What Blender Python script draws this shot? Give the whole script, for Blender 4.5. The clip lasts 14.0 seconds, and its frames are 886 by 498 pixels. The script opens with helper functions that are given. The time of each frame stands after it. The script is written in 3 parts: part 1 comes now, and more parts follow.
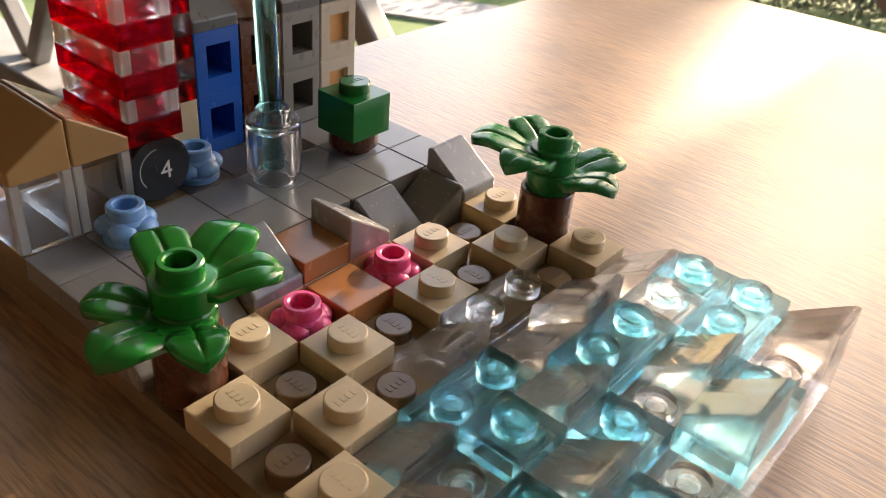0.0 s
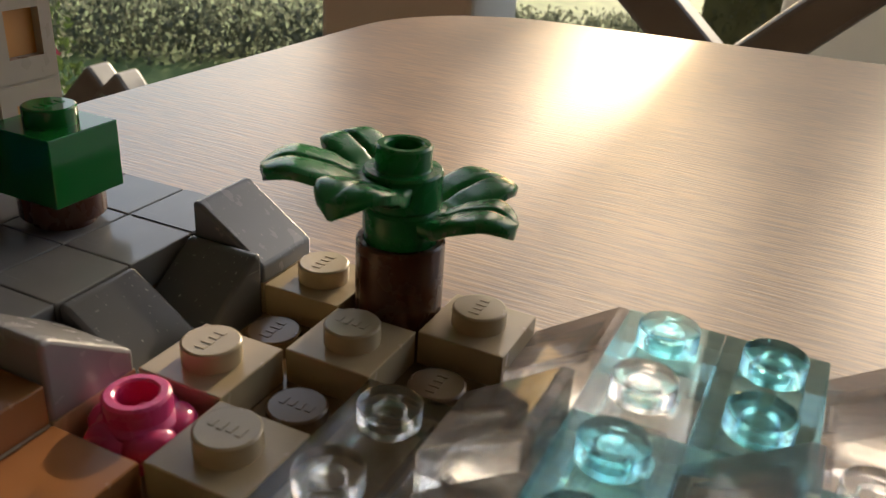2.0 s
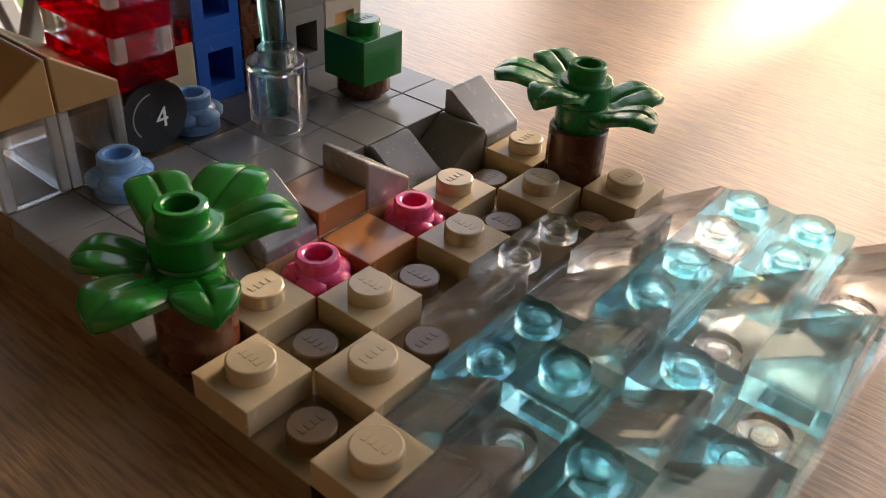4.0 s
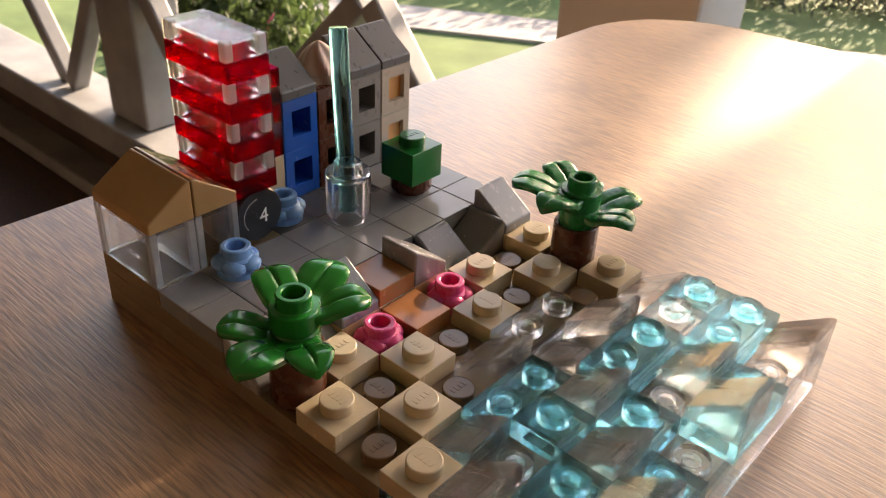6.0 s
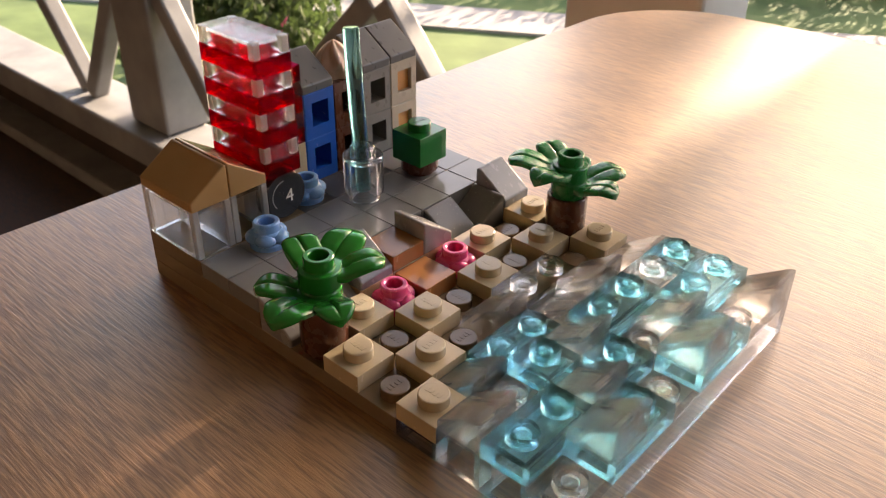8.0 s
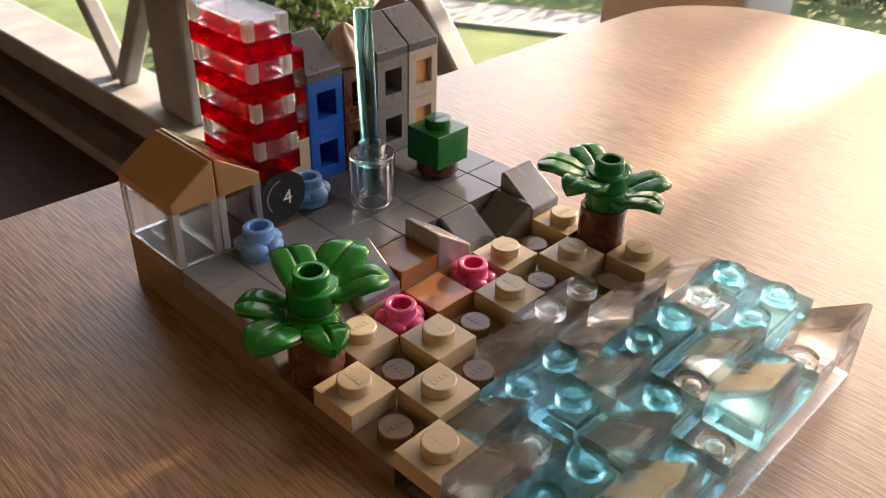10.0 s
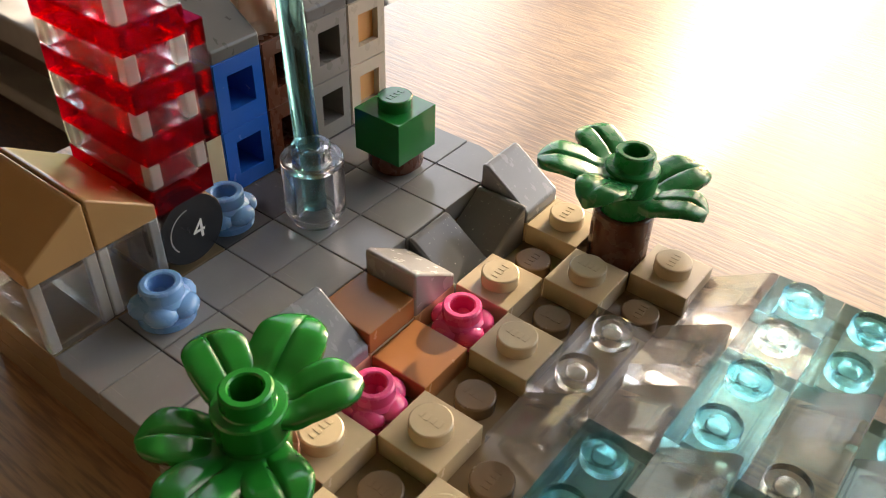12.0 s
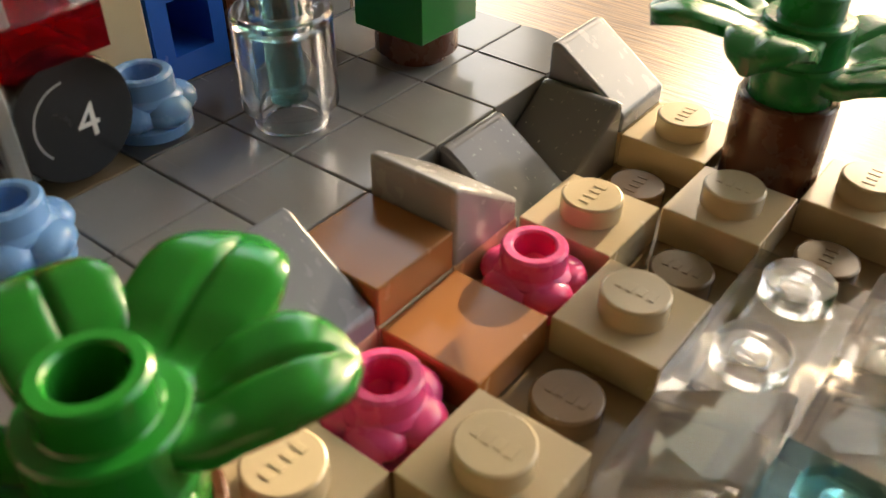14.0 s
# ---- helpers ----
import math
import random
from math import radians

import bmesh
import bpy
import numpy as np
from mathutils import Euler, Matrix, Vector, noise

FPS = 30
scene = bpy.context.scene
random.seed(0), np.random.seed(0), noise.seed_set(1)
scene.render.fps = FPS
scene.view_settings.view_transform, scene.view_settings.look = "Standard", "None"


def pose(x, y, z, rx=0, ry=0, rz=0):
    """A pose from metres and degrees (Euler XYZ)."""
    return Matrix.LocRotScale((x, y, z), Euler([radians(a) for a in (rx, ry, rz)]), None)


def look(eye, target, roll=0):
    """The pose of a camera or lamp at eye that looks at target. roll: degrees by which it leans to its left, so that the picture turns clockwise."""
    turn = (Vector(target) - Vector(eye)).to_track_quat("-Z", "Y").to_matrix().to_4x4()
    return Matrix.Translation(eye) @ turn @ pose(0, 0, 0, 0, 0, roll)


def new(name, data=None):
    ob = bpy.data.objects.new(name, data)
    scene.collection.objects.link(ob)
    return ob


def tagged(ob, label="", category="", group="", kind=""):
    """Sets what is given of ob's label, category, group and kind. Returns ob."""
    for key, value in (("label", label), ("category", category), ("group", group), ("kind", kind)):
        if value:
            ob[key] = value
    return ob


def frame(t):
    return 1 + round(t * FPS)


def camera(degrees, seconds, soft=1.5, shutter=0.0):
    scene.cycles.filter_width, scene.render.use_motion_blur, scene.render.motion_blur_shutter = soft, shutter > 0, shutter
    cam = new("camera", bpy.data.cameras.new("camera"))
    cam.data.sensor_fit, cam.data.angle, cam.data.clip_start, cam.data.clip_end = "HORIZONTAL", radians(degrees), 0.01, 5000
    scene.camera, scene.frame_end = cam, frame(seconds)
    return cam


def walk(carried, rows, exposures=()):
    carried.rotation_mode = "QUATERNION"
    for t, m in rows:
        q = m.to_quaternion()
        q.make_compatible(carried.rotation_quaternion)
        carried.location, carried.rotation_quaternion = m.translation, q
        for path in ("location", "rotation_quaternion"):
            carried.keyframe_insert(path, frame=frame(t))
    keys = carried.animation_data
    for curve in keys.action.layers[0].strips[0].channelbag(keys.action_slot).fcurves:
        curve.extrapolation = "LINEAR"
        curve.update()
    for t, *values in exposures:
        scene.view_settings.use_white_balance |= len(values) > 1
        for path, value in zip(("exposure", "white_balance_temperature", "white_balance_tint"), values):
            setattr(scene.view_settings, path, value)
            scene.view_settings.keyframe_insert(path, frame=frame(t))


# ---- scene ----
cam = camera(55.0, 14.0, soft=1.0)
PATH = [
    (0, (0.0598, -0.0354, 0.0704), (-0.4564, 0.6307, -0.4680), 5.35),
    (0.5, (0.0593, -0.0323, 0.0676), (-0.4101, 0.7085, -0.4128), 2.77),
    (0.8, (0.0498, -0.0237, 0.0614), (-0.3694, 0.7491, -0.4150), 3.76),
    (1, (0.0413, -0.0147, 0.0544), (-0.3352, 0.7924, -0.4003), 5.09),
    (1.5, (0.0388, -0.0086, 0.0494), (-0.3278, 0.8158, -0.3819), 4.21),
    (2, (0.0353, -0.0001, 0.0445), (-0.3356, 0.8204, -0.3905), 3.69),
    (2.5, (0.0305, -0.0001, 0.0429), (-0.2962, 0.8379, -0.3942), 5.57),
    (3, (0.0362, -0.0041, 0.0448), (-0.3656, 0.7780, -0.4317), 4.02),
    (3.2, (0.0415, -0.0126, 0.0489), (-0.3874, 0.7283, -0.4679), 4.26),
    (3.5, (0.0454, -0.0195, 0.0513), (-0.4110, 0.6864, -0.4905), 4.56),
    (4, (0.0539, -0.0323, 0.0613), (-0.4542, 0.6234, -0.4972), 3.41),
    (4.2, (0.0566, -0.0388, 0.0656), (-0.4493, 0.6205, -0.4906), 3.83),
    (6.5, (0.0706, -0.0543, 0.0868), (-0.4875, 0.5901, -0.4359), 2.46),
    (7, (0.0716, -0.0561, 0.0863), (-0.4901, 0.5916, -0.4284), 1.78),
    (7.5, (0.0721, -0.0576, 0.0867), (-0.4799, 0.5881, -0.4409), 2.17),
    (8, (0.0827, -0.0651, 0.0916), (-0.4784, 0.5678, -0.4420), 0.67),
    (8.2, (0.0843, -0.0663, 0.0906), (-0.4684, 0.5735, -0.4435), 0.73),
    (10.3, (0.0708, -0.0496, 0.0833), (-0.5138, 0.5593, -0.4528), 1.44),
    (10.5, (0.0719, -0.0503, 0.0835), (-0.5105, 0.5632, -0.4499), 1.11),
    (11, (0.0639, -0.0421, 0.0835), (-0.4736, 0.5658, -0.5010), 2.31),
    (11.2, (0.0461, -0.0388, 0.0860), (-0.4568, 0.5722, -0.5254), 3.88),
    (11.5, (0.0408, -0.0304, 0.0826), (-0.4591, 0.5439, -0.5657), 0.22),
    (12, (0.0387, -0.0253, 0.0774), (-0.4254, 0.5954, -0.5545), 1.85),
    (12.5, (0.0246, -0.0115, 0.0567), (-0.4041, 0.6772, -0.5280), 2.74),
    (13, (0.0193, 0.0032, 0.0462), (-0.4306, 0.6690, -0.5491), 1.68),
    (13.5, (0.0161, 0.0036, 0.0452), (-0.4103, 0.6774, -0.5584), 2.93),
    (13.8, (0.0180, -0.0007, 0.0443), (-0.4504, 0.6536, -0.5494), 2.65),
    (14, (0.0200, -0.0053, 0.0445), (-0.4643, 0.6168, -0.5707), 0.55),
]
walk(cam, [(t, look(eye, target, roll)) for t, eye, target, roll in PATH],
     exposures=((0, 2.3, 7500, 19), (0.5, 1.8, 7200, 14), (1, 1.67, 7200, 13), (2, 1.22, 7300, 13), (2.6, 1.22, 7300, 13), (3.5, 1.5, 7200, 18), (4.2, 1.97, 7600, 20), (6.5, 2.22, 7800, 22), (8, 2.27, 7800, 22), (10.5, 2.27, 7800, 22), (11.5, 2.45, 7500, 14), (12, 2.58, 7500, 14), (13, 2.32, 7600, 12), (14, 2.62, 8300, 11)))
cam.data.dof.use_dof = True
cam.data.dof.focus_distance = 0.115
cam.data.dof.aperture_fstop = 92.0

# ---- daylight: a low sun from beyond the porch, and a clear evening sky ----
SUN_AZ, SUN_EL = -3.0, 17.0
world = bpy.data.worlds.new("sky")
scene.world = world
world.use_nodes = True
wn = world.node_tree.nodes
sky = wn.new("ShaderNodeTexSky")
sky.sky_type, sky.sun_disc = "NISHITA", False
sky.dust_density = 2.0
sky.sun_elevation, sky.sun_rotation = radians(SUN_EL), radians(SUN_AZ)
world.node_tree.links.new(sky.outputs[0], wn["Background"].inputs[0])
wn["Background"].inputs[1].default_value = 0.15
sun = new("sun", bpy.data.lights.new("sun", "SUN"))
sun.data.energy, sun.data.angle, sun.data.color = 5.0, radians(0.7), (1.0, 0.89, 0.72)
sun_way = Vector((math.sin(radians(SUN_AZ)) * math.cos(radians(SUN_EL)), math.cos(radians(SUN_AZ)) * math.cos(radians(SUN_EL)), math.sin(radians(SUN_EL))))
sun.matrix_world = look(sun_way * 3, (0, 0, 0))
scene.cycles.max_bounces = 24
scene.cycles.transparent_max_bounces = 32
scene.cycles.transmission_bounces = 24


# ---- materials ----
def base_material(name):
    m = bpy.data.materials.new(name)
    m.use_nodes = True
    n, l = m.node_tree.nodes, m.node_tree.links
    return m, n, l, n["Principled BSDF"]


def scaled_noise(n, l, scale, detail=3.0, stretch=(1, 1, 1)):
    tc, mp, nz = n.new("ShaderNodeTexCoord"), n.new("ShaderNodeMapping"), n.new("ShaderNodeTexNoise")
    mp.inputs["Scale"].default_value = stretch
    nz.inputs["Scale"].default_value, nz.inputs["Detail"].default_value = scale, detail
    l.new(tc.outputs["Object"], mp.inputs[0])
    l.new(mp.outputs[0], nz.inputs["Vector"])
    return nz


def ramp(n, l, source, stops):
    r = n.new("ShaderNodeValToRGB")
    while len(r.color_ramp.elements) < len(stops):
        r.color_ramp.elements.new(0.5)
    for e, (p, c) in zip(r.color_ramp.elements, stops):
        e.position, e.color = p, (*c, 1) if len(c) == 3 else c
    l.new(source, r.inputs[0])
    return r


def shade(c, k):
    return tuple(min(1, v * k) for v in c)


def plastic(name, color, rough=0.2, scatter=0.0, worn=0.0):
    """Moulded plastic: faint mottling, finger smears in the gloss, hair scratches."""
    m, n, l, b = base_material(name)
    mottle = scaled_noise(n, l, 260, 4)
    col = ramp(n, l, mottle.outputs[0], [(0.3, shade(color, 0.965)), (0.7, shade(color, 1.03))])
    info, hsv = n.new("ShaderNodeObjectInfo"), n.new("ShaderNodeHueSaturation")
    mr = n.new("ShaderNodeMapRange")
    mr.inputs[3].default_value, mr.inputs[4].default_value = 0.93, 1.06
    l.new(info.outputs["Random"], mr.inputs[0])
    l.new(mr.outputs[0], hsv.inputs["Value"])
    l.new(col.outputs[0], hsv.inputs["Color"])
    l.new(hsv.outputs[0], b.inputs["Base Color"])
    if worn:
        # pale nicks and hair scratches
        nick = scaled_noise(n, l, 1500, 3, (1, 0.3, 1))
        line = scaled_noise(n, l, 2600, 2, (0.05, 1.6, 1))
        top = n.new("ShaderNodeMath")
        top.operation = "MAXIMUM"
        l.new(nick.outputs[0], top.inputs[0])
        l.new(line.outputs[0], top.inputs[1])
        cut = ramp(n, l, top.outputs[0], [(0.7, (0, 0, 0)), (0.77, (worn,) * 3)])
        mix = n.new("ShaderNodeMix")
        mix.data_type = "RGBA"
        mix.inputs[7].default_value = (0.5, 0.49, 0.47, 1)
        l.new(cut.outputs[0], mix.inputs[0])
        l.new(hsv.outputs[0], mix.inputs[6])
        l.new(mix.outputs[2], b.inputs["Base Color"])
    smear = scaled_noise(n, l, 420, 5, (1, 1.6, 1))
    rr = n.new("ShaderNodeMapRange")
    rr.inputs[1].default_value, rr.inputs[2].default_value = 0.35, 0.75
    rr.inputs[3].default_value, rr.inputs[4].default_value = rough * 0.88, rough * 1.3
    l.new(smear.outputs[0], rr.inputs[0])
    l.new(rr.outputs[0], b.inputs["Roughness"])
    scratch = scaled_noise(n, l, 900, 2, (0.12, 1.9, 1))
    bump = n.new("ShaderNodeBump")
    bump.inputs["Strength"].default_value, bump.inputs["Distance"].default_value = 0.035, 0.00006
    l.new(scratch.outputs[0], bump.inputs["Height"])
    l.new(bump.outputs[0], b.inputs["Normal"])
    b.inputs["IOR"].default_value = 1.53
    if scatter:
        b.inputs["Subsurface Weight"].default_value = scatter
        b.inputs["Subsurface Radius"].default_value = (1.0, 0.6, 0.35)
        b.inputs["Subsurface Scale"].default_value = 0.0012
    return m


def clear_plastic(name, tint, straight=0.25, haze=0.015, ior=1.46):
    """See-through plastic: bends and mirrors light inside, with faint surface wear; haze adds a diffuse whitening."""
    m = bpy.data.materials.new(name)
    m.use_nodes = True
    n, l = m.node_tree.nodes, m.node_tree.links
    n.remove(n["Principled BSDF"])
    tr, gl, df = (n.new("ShaderNodeBsdf" + k) for k in ("Transparent", "Glass", "Diffuse"))
    tr.inputs[0].default_value = gl.inputs["Color"].default_value = (*tint, 1)
    gl.inputs["IOR"].default_value = ior
    smear = scaled_noise(n, l, 380, 4)
    rr = n.new("ShaderNodeMapRange")
    rr.inputs[3].default_value, rr.inputs[4].default_value = 0.0, 0.025
    l.new(smear.outputs[0], rr.inputs[0])
    l.new(rr.outputs[0], gl.inputs["Roughness"])
    scratch = scaled_noise(n, l, 700, 3, (0.2, 1.5, 1))
    bump = n.new("ShaderNodeBump")
    bump.inputs["Strength"].default_value, bump.inputs["Distance"].default_value = 0.03, 0.00006
    l.new(scratch.outputs[0], bump.inputs["Height"])
    l.new(bump.outputs[0], gl.inputs["Normal"])
    a, worn = n.new("ShaderNodeMixShader"), n.new("ShaderNodeMixShader")
    a.inputs[0].default_value, worn.inputs[0].default_value = straight, haze
    l.new(gl.outputs[0], a.inputs[1])
    l.new(tr.outputs[0], a.inputs[2])
    df.inputs[0].default_value = (*(0.25 + 0.6 * v for v in tint), 1)
    l.new(a.outputs[0], worn.inputs[1])
    l.new(df.outputs[0], worn.inputs[2])
    l.new(worn.outputs[0], n["Material Output"].inputs[0])
    return m


def wood(name, dark, light, rough, fine=1.0, axis=0):
    """Oiled timber: long grain lines, broad tone bands, pores in the relief."""
    m, n, l, b = base_material(name)
    st = [60 * fine] * 3
    st[axis] = 2.2 * fine
    broad = scaled_noise(n, l, 1.0, 4, tuple(v * (0.5 if k != axis else 0.8) for k, v in enumerate(st)))
    fibre = scaled_noise(n, l, 28.0, 6, tuple(v * (1.0 if k != axis else 2.2) for k, v in enumerate(st)))
    mx = n.new("ShaderNodeMix")
    mx.data_type = "FLOAT"
    mx.inputs[0].default_value = 0.72
    l.new(broad.outputs[0], mx.inputs[2])
    l.new(fibre.outputs[0], mx.inputs[3])
    col = ramp(n, l, mx.outputs[0], [(0.44, dark), (0.5, tuple((p + q) / 2 for p, q in zip(dark, light))), (0.56, light)])
    l.new(col.outputs[0], b.inputs["Base Color"])
    rr = n.new("ShaderNodeMapRange")
    rr.inputs[1].default_value, rr.inputs[2].default_value = 0.3, 0.7
    rr.inputs[3].default_value, rr.inputs[4].default_value = rough * 0.8, rough * 1.3
    l.new(fibre.outputs[0], rr.inputs[0])
    l.new(rr.outputs[0], b.inputs["Roughness"])
    bump = n.new("ShaderNodeBump")
    bump.inputs["Strength"].default_value, bump.inputs["Distance"].default_value = 0.75, 0.00024
    l.new(fibre.outputs[0], bump.inputs["Height"])
    l.new(bump.outputs[0], b.inputs["Normal"])
    return m


def rough_surface(name, dark, light, scale, rough=0.7, bumpy=0.3, stretch=(1, 1, 1), thin=0.0):
    """A rough, mottled surface; thin: the share of light that shines through it, for leaves."""
    m, n, l, b = base_material(name)
    a = scaled_noise(n, l, scale, 6, stretch)
    col = ramp(n, l, a.outputs[0], [(0.3, dark), (0.7, light)])
    l.new(col.outputs[0], b.inputs["Base Color"])
    b.inputs["Roughness"].default_value = rough
    bump = n.new("ShaderNodeBump")
    bump.inputs["Strength"].default_value, bump.inputs["Distance"].default_value = bumpy, 0.01
    l.new(a.outputs[0], bump.inputs["Height"])
    l.new(bump.outputs[0], b.inputs["Normal"])
    if thin:
        lit, mix = n.new("ShaderNodeBsdfTranslucent"), n.new("ShaderNodeMixShader")
        mix.inputs[0].default_value = thin
        l.new(col.outputs[0], lit.inputs[0])
        l.new(b.outputs[0], mix.inputs[1])
        l.new(lit.outputs[0], mix.inputs[2])
        l.new(mix.outputs[0], n["Material Output"].inputs[0])
    return m


TAN = plastic("tan plastic", (0.57, 0.455, 0.29), 0.22)
BASE_TAN = plastic("dark sand plastic", (0.22, 0.155, 0.09), 0.16)
# base studs darker than their plate, to offset the sky they mirror
BASE_STUD = plastic("darkened glossy stud plastic", (0.17, 0.105, 0.055), 0.22)
NOUGAT = plastic("brown-orange plastic", (0.36, 0.15, 0.055), 0.22)
GREY = plastic("grey plastic", (0.226, 0.228, 0.23), 0.17, worn=0.4)
MID_GREY = plastic("slate grey plastic", (0.14, 0.142, 0.145), 0.18, worn=0.9)
BLUE_GREY = plastic("blue-grey plastic", (0.2, 0.215, 0.245), 0.24, worn=0.5)
LIGHT_GREY = plastic("light grey plastic", (0.31, 0.3, 0.295), 0.24)
DARK_GREY = plastic("dark grey plastic", (0.085, 0.083, 0.085), 0.2, worn=1.0)
ROOF_GREY = plastic("roof grey plastic", (0.085, 0.083, 0.08), 0.3)
BLUE = plastic("blue plastic", (0.006, 0.09, 0.42), 0.22)
SKY_BLUE = plastic("pale blue plastic", (0.16, 0.36, 0.68), 0.25, 0.1)
BROWN = plastic("brown plastic", (0.10, 0.032, 0.016), 0.25)
HOUSE_GREY = plastic("warm grey plastic", (0.2, 0.19, 0.175), 0.3)
CREAM = plastic("cream plastic", (0.52, 0.45, 0.36), 0.3, 0.1)
ORANGE = plastic("pale orange plastic", (0.75, 0.36, 0.12), 0.35, 0.2)
SWIRL = plastic("pale pink-beige plastic", (0.58, 0.42, 0.33), 0.35, 0.2)
GREEN = plastic("green plastic", (0.004, 0.16, 0.03), 0.11)
LEAF = plastic("bright leaf plastic", (0.004, 0.18, 0.022), 0.2)
LEAF_DARK = plastic("deep leaf plastic", (0.007, 0.2, 0.05), 0.26)
PINK = plastic("pink plastic", (0.74, 0.075, 0.24), 0.25, 0.15)
BLACK = plastic("black plastic", (0.012, 0.011, 0.011), 0.22)
WHITE = plastic("white print", (0.8, 0.78, 0.74), 0.4)
ROOF_TAN = plastic("dark tan plastic", (0.35, 0.205, 0.085), 0.22)
CLEAR = clear_plastic("clear plastic", (0.99, 0.99, 0.985), 0.2, 0.0, 1.3)
# diffuse share brightens the wave faces in place of light passing through
CLEAR_WAVE = clear_plastic("milky clear plastic", (0.99, 0.99, 0.985), 0.25, 0.04, 1.3)
CLEAR_BENT = clear_plastic("clear stacked plastic", (0.985, 0.985, 0.98), 0.35, 0.012, 1.28)
BASIN = clear_plastic("thick clear plastic", (0.985, 0.985, 0.99), 0.08, 0.004)
# whitened by a strong diffuse share, to stand in for edge glints
CLEAR_EDGE = clear_plastic("milky glint rib plastic", (0.96, 0.96, 0.95), 0.3, 0.3)
TEAL = clear_plastic("teal clear plastic", (0.72, 0.938, 0.972), 0.22, 0.0, 1.3)
ROD_TEAL = clear_plastic("deep teal clear plastic", (0.5, 0.83, 0.87), 0.2, 0.01)
RED = clear_plastic("red clear plastic", (0.83, 0.03, 0.13), 0.2, 0.01)
TABLE_WOOD = wood("table wood", (0.215, 0.098, 0.035), (0.42, 0.225, 0.098), 0.5)
varnish = TABLE_WOOD.node_tree.nodes["Principled BSDF"]
varnish.inputs["Coat Weight"].default_value, varnish.inputs["Coat Roughness"].default_value = 1.0, 0.33
varnish.inputs["Specular IOR Level"].default_value = 0.8
varnish.inputs["Coat IOR"].default_value = 1.75
FLOOR_WOOD = wood("deck wood", (0.035, 0.018, 0.011), (0.085, 0.045, 0.028), 0.8, 0.3)
# rails and braces, toned down to an even grey
PAINT = rough_surface("grey railing paint", (0.21, 0.215, 0.22), (0.31, 0.315, 0.32), 14, 0.6, 0.1)
GRASS = rough_surface("lawn", (0.055, 0.1, 0.025), (0.13, 0.2, 0.06), 3.5, 0.9, 0.8)
# post white, lightened to stand in for glare on the posts
POST_PAINT = rough_surface("lightened white paint", (0.74, 0.74, 0.73), (0.86, 0.86, 0.85), 5, 0.5, 0.1)
PATH_STONE = rough_surface("pale paving", (0.24, 0.235, 0.23), (0.34, 0.33, 0.32), 6, 0.8, 0.3)
HEDGE = rough_surface("hedge leaves", (0.11, 0.105, 0.055), (0.17, 0.165, 0.09), 9, 0.9, 0.4, thin=0.45)
BARK = rough_surface("brown bark", (0.06, 0.045, 0.03), (0.14, 0.11, 0.08), 20, 0.9, 0.8)
# kept pale so the added ceiling returns some light
PLASTER = rough_surface("white ceiling paint", (0.46, 0.44, 0.415), (0.54, 0.52, 0.49), 8, 0.8, 0.1)
SHRUB = rough_surface("shrub leaves", (0.03, 0.055, 0.018), (0.07, 0.11, 0.035), 9, 0.7, 0.3, thin=0.4)
FAR_SHRUBS = rough_surface("grey bush leaves", (0.075, 0.09, 0.065), (0.12, 0.14, 0.1), 5, 0.8, 0.3, thin=0.45)
BOARDS = rough_surface("dark boards", (0.03, 0.02, 0.013), (0.07, 0.045, 0.03), 8, 0.7, 0.1)


# ---- builders, in millimetres ----
U, H = 8.0, 3.2
MM = 0.001


def finish(bm, smooth=35):
    bmesh.ops.recalc_face_normals(bm, faces=bm.faces)
    for f in bm.faces:
        f.smooth = True
    size = {f: f.calc_area() for f in bm.faces}
    for e in bm.edges:
        e.smooth = len(e.link_faces) == 2 and e.calc_face_angle(0) < radians(smooth)
        if e.smooth and smooth < 50:
            a, b = (size[f] for f in e.link_faces)
            e.smooth = max(a, b) < 5 * min(a, b)
    for v in bm.verts:
        v.co *= MM
    return bm


def part(name, bm, material, parent=None, label="", smooth=35):
    me = bpy.data.meshes.new(name)
    finish(bm, smooth).to_mesh(me)
    bm.free()
    me.materials.append(material)
    ob = new(name, me)
    ob.parent = parent
    if label:
        tagged(ob, label)
    return ob


def share(name, other, parent, m=None):
    """Another object on the mesh of a part."""
    ob = new(name, other.data)
    ob.parent = parent
    if m is not None:
        ob.matrix_basis = m
    return ob


def thing(name, x, y, z, label, category, group="", turn=0.0):
    ob = new(name)
    ob.empty_display_size = 0.002
    ob.matrix_basis = pose(x * MM, y * MM, z * MM, 0, 0, turn)
    return tagged(ob, label, category, group)


def box(bm, x0, y0, z0, x1, y1, z1, bevel=0.0):
    made = bmesh.ops.create_cube(bm, size=1.0)["verts"]
    for v in made:
        v.co = Vector(((x0 + x1) / 2 + v.co.x * (x1 - x0), (y0 + y1) / 2 + v.co.y * (y1 - y0), (z0 + z1) / 2 + v.co.z * (z1 - z0)))
    if bevel:
        edges = list({e for v in made for e in v.link_edges})
        bmesh.ops.bevel(bm, geom=edges, offset=bevel, segments=2, profile=0.5, affect="EDGES")
    return bm


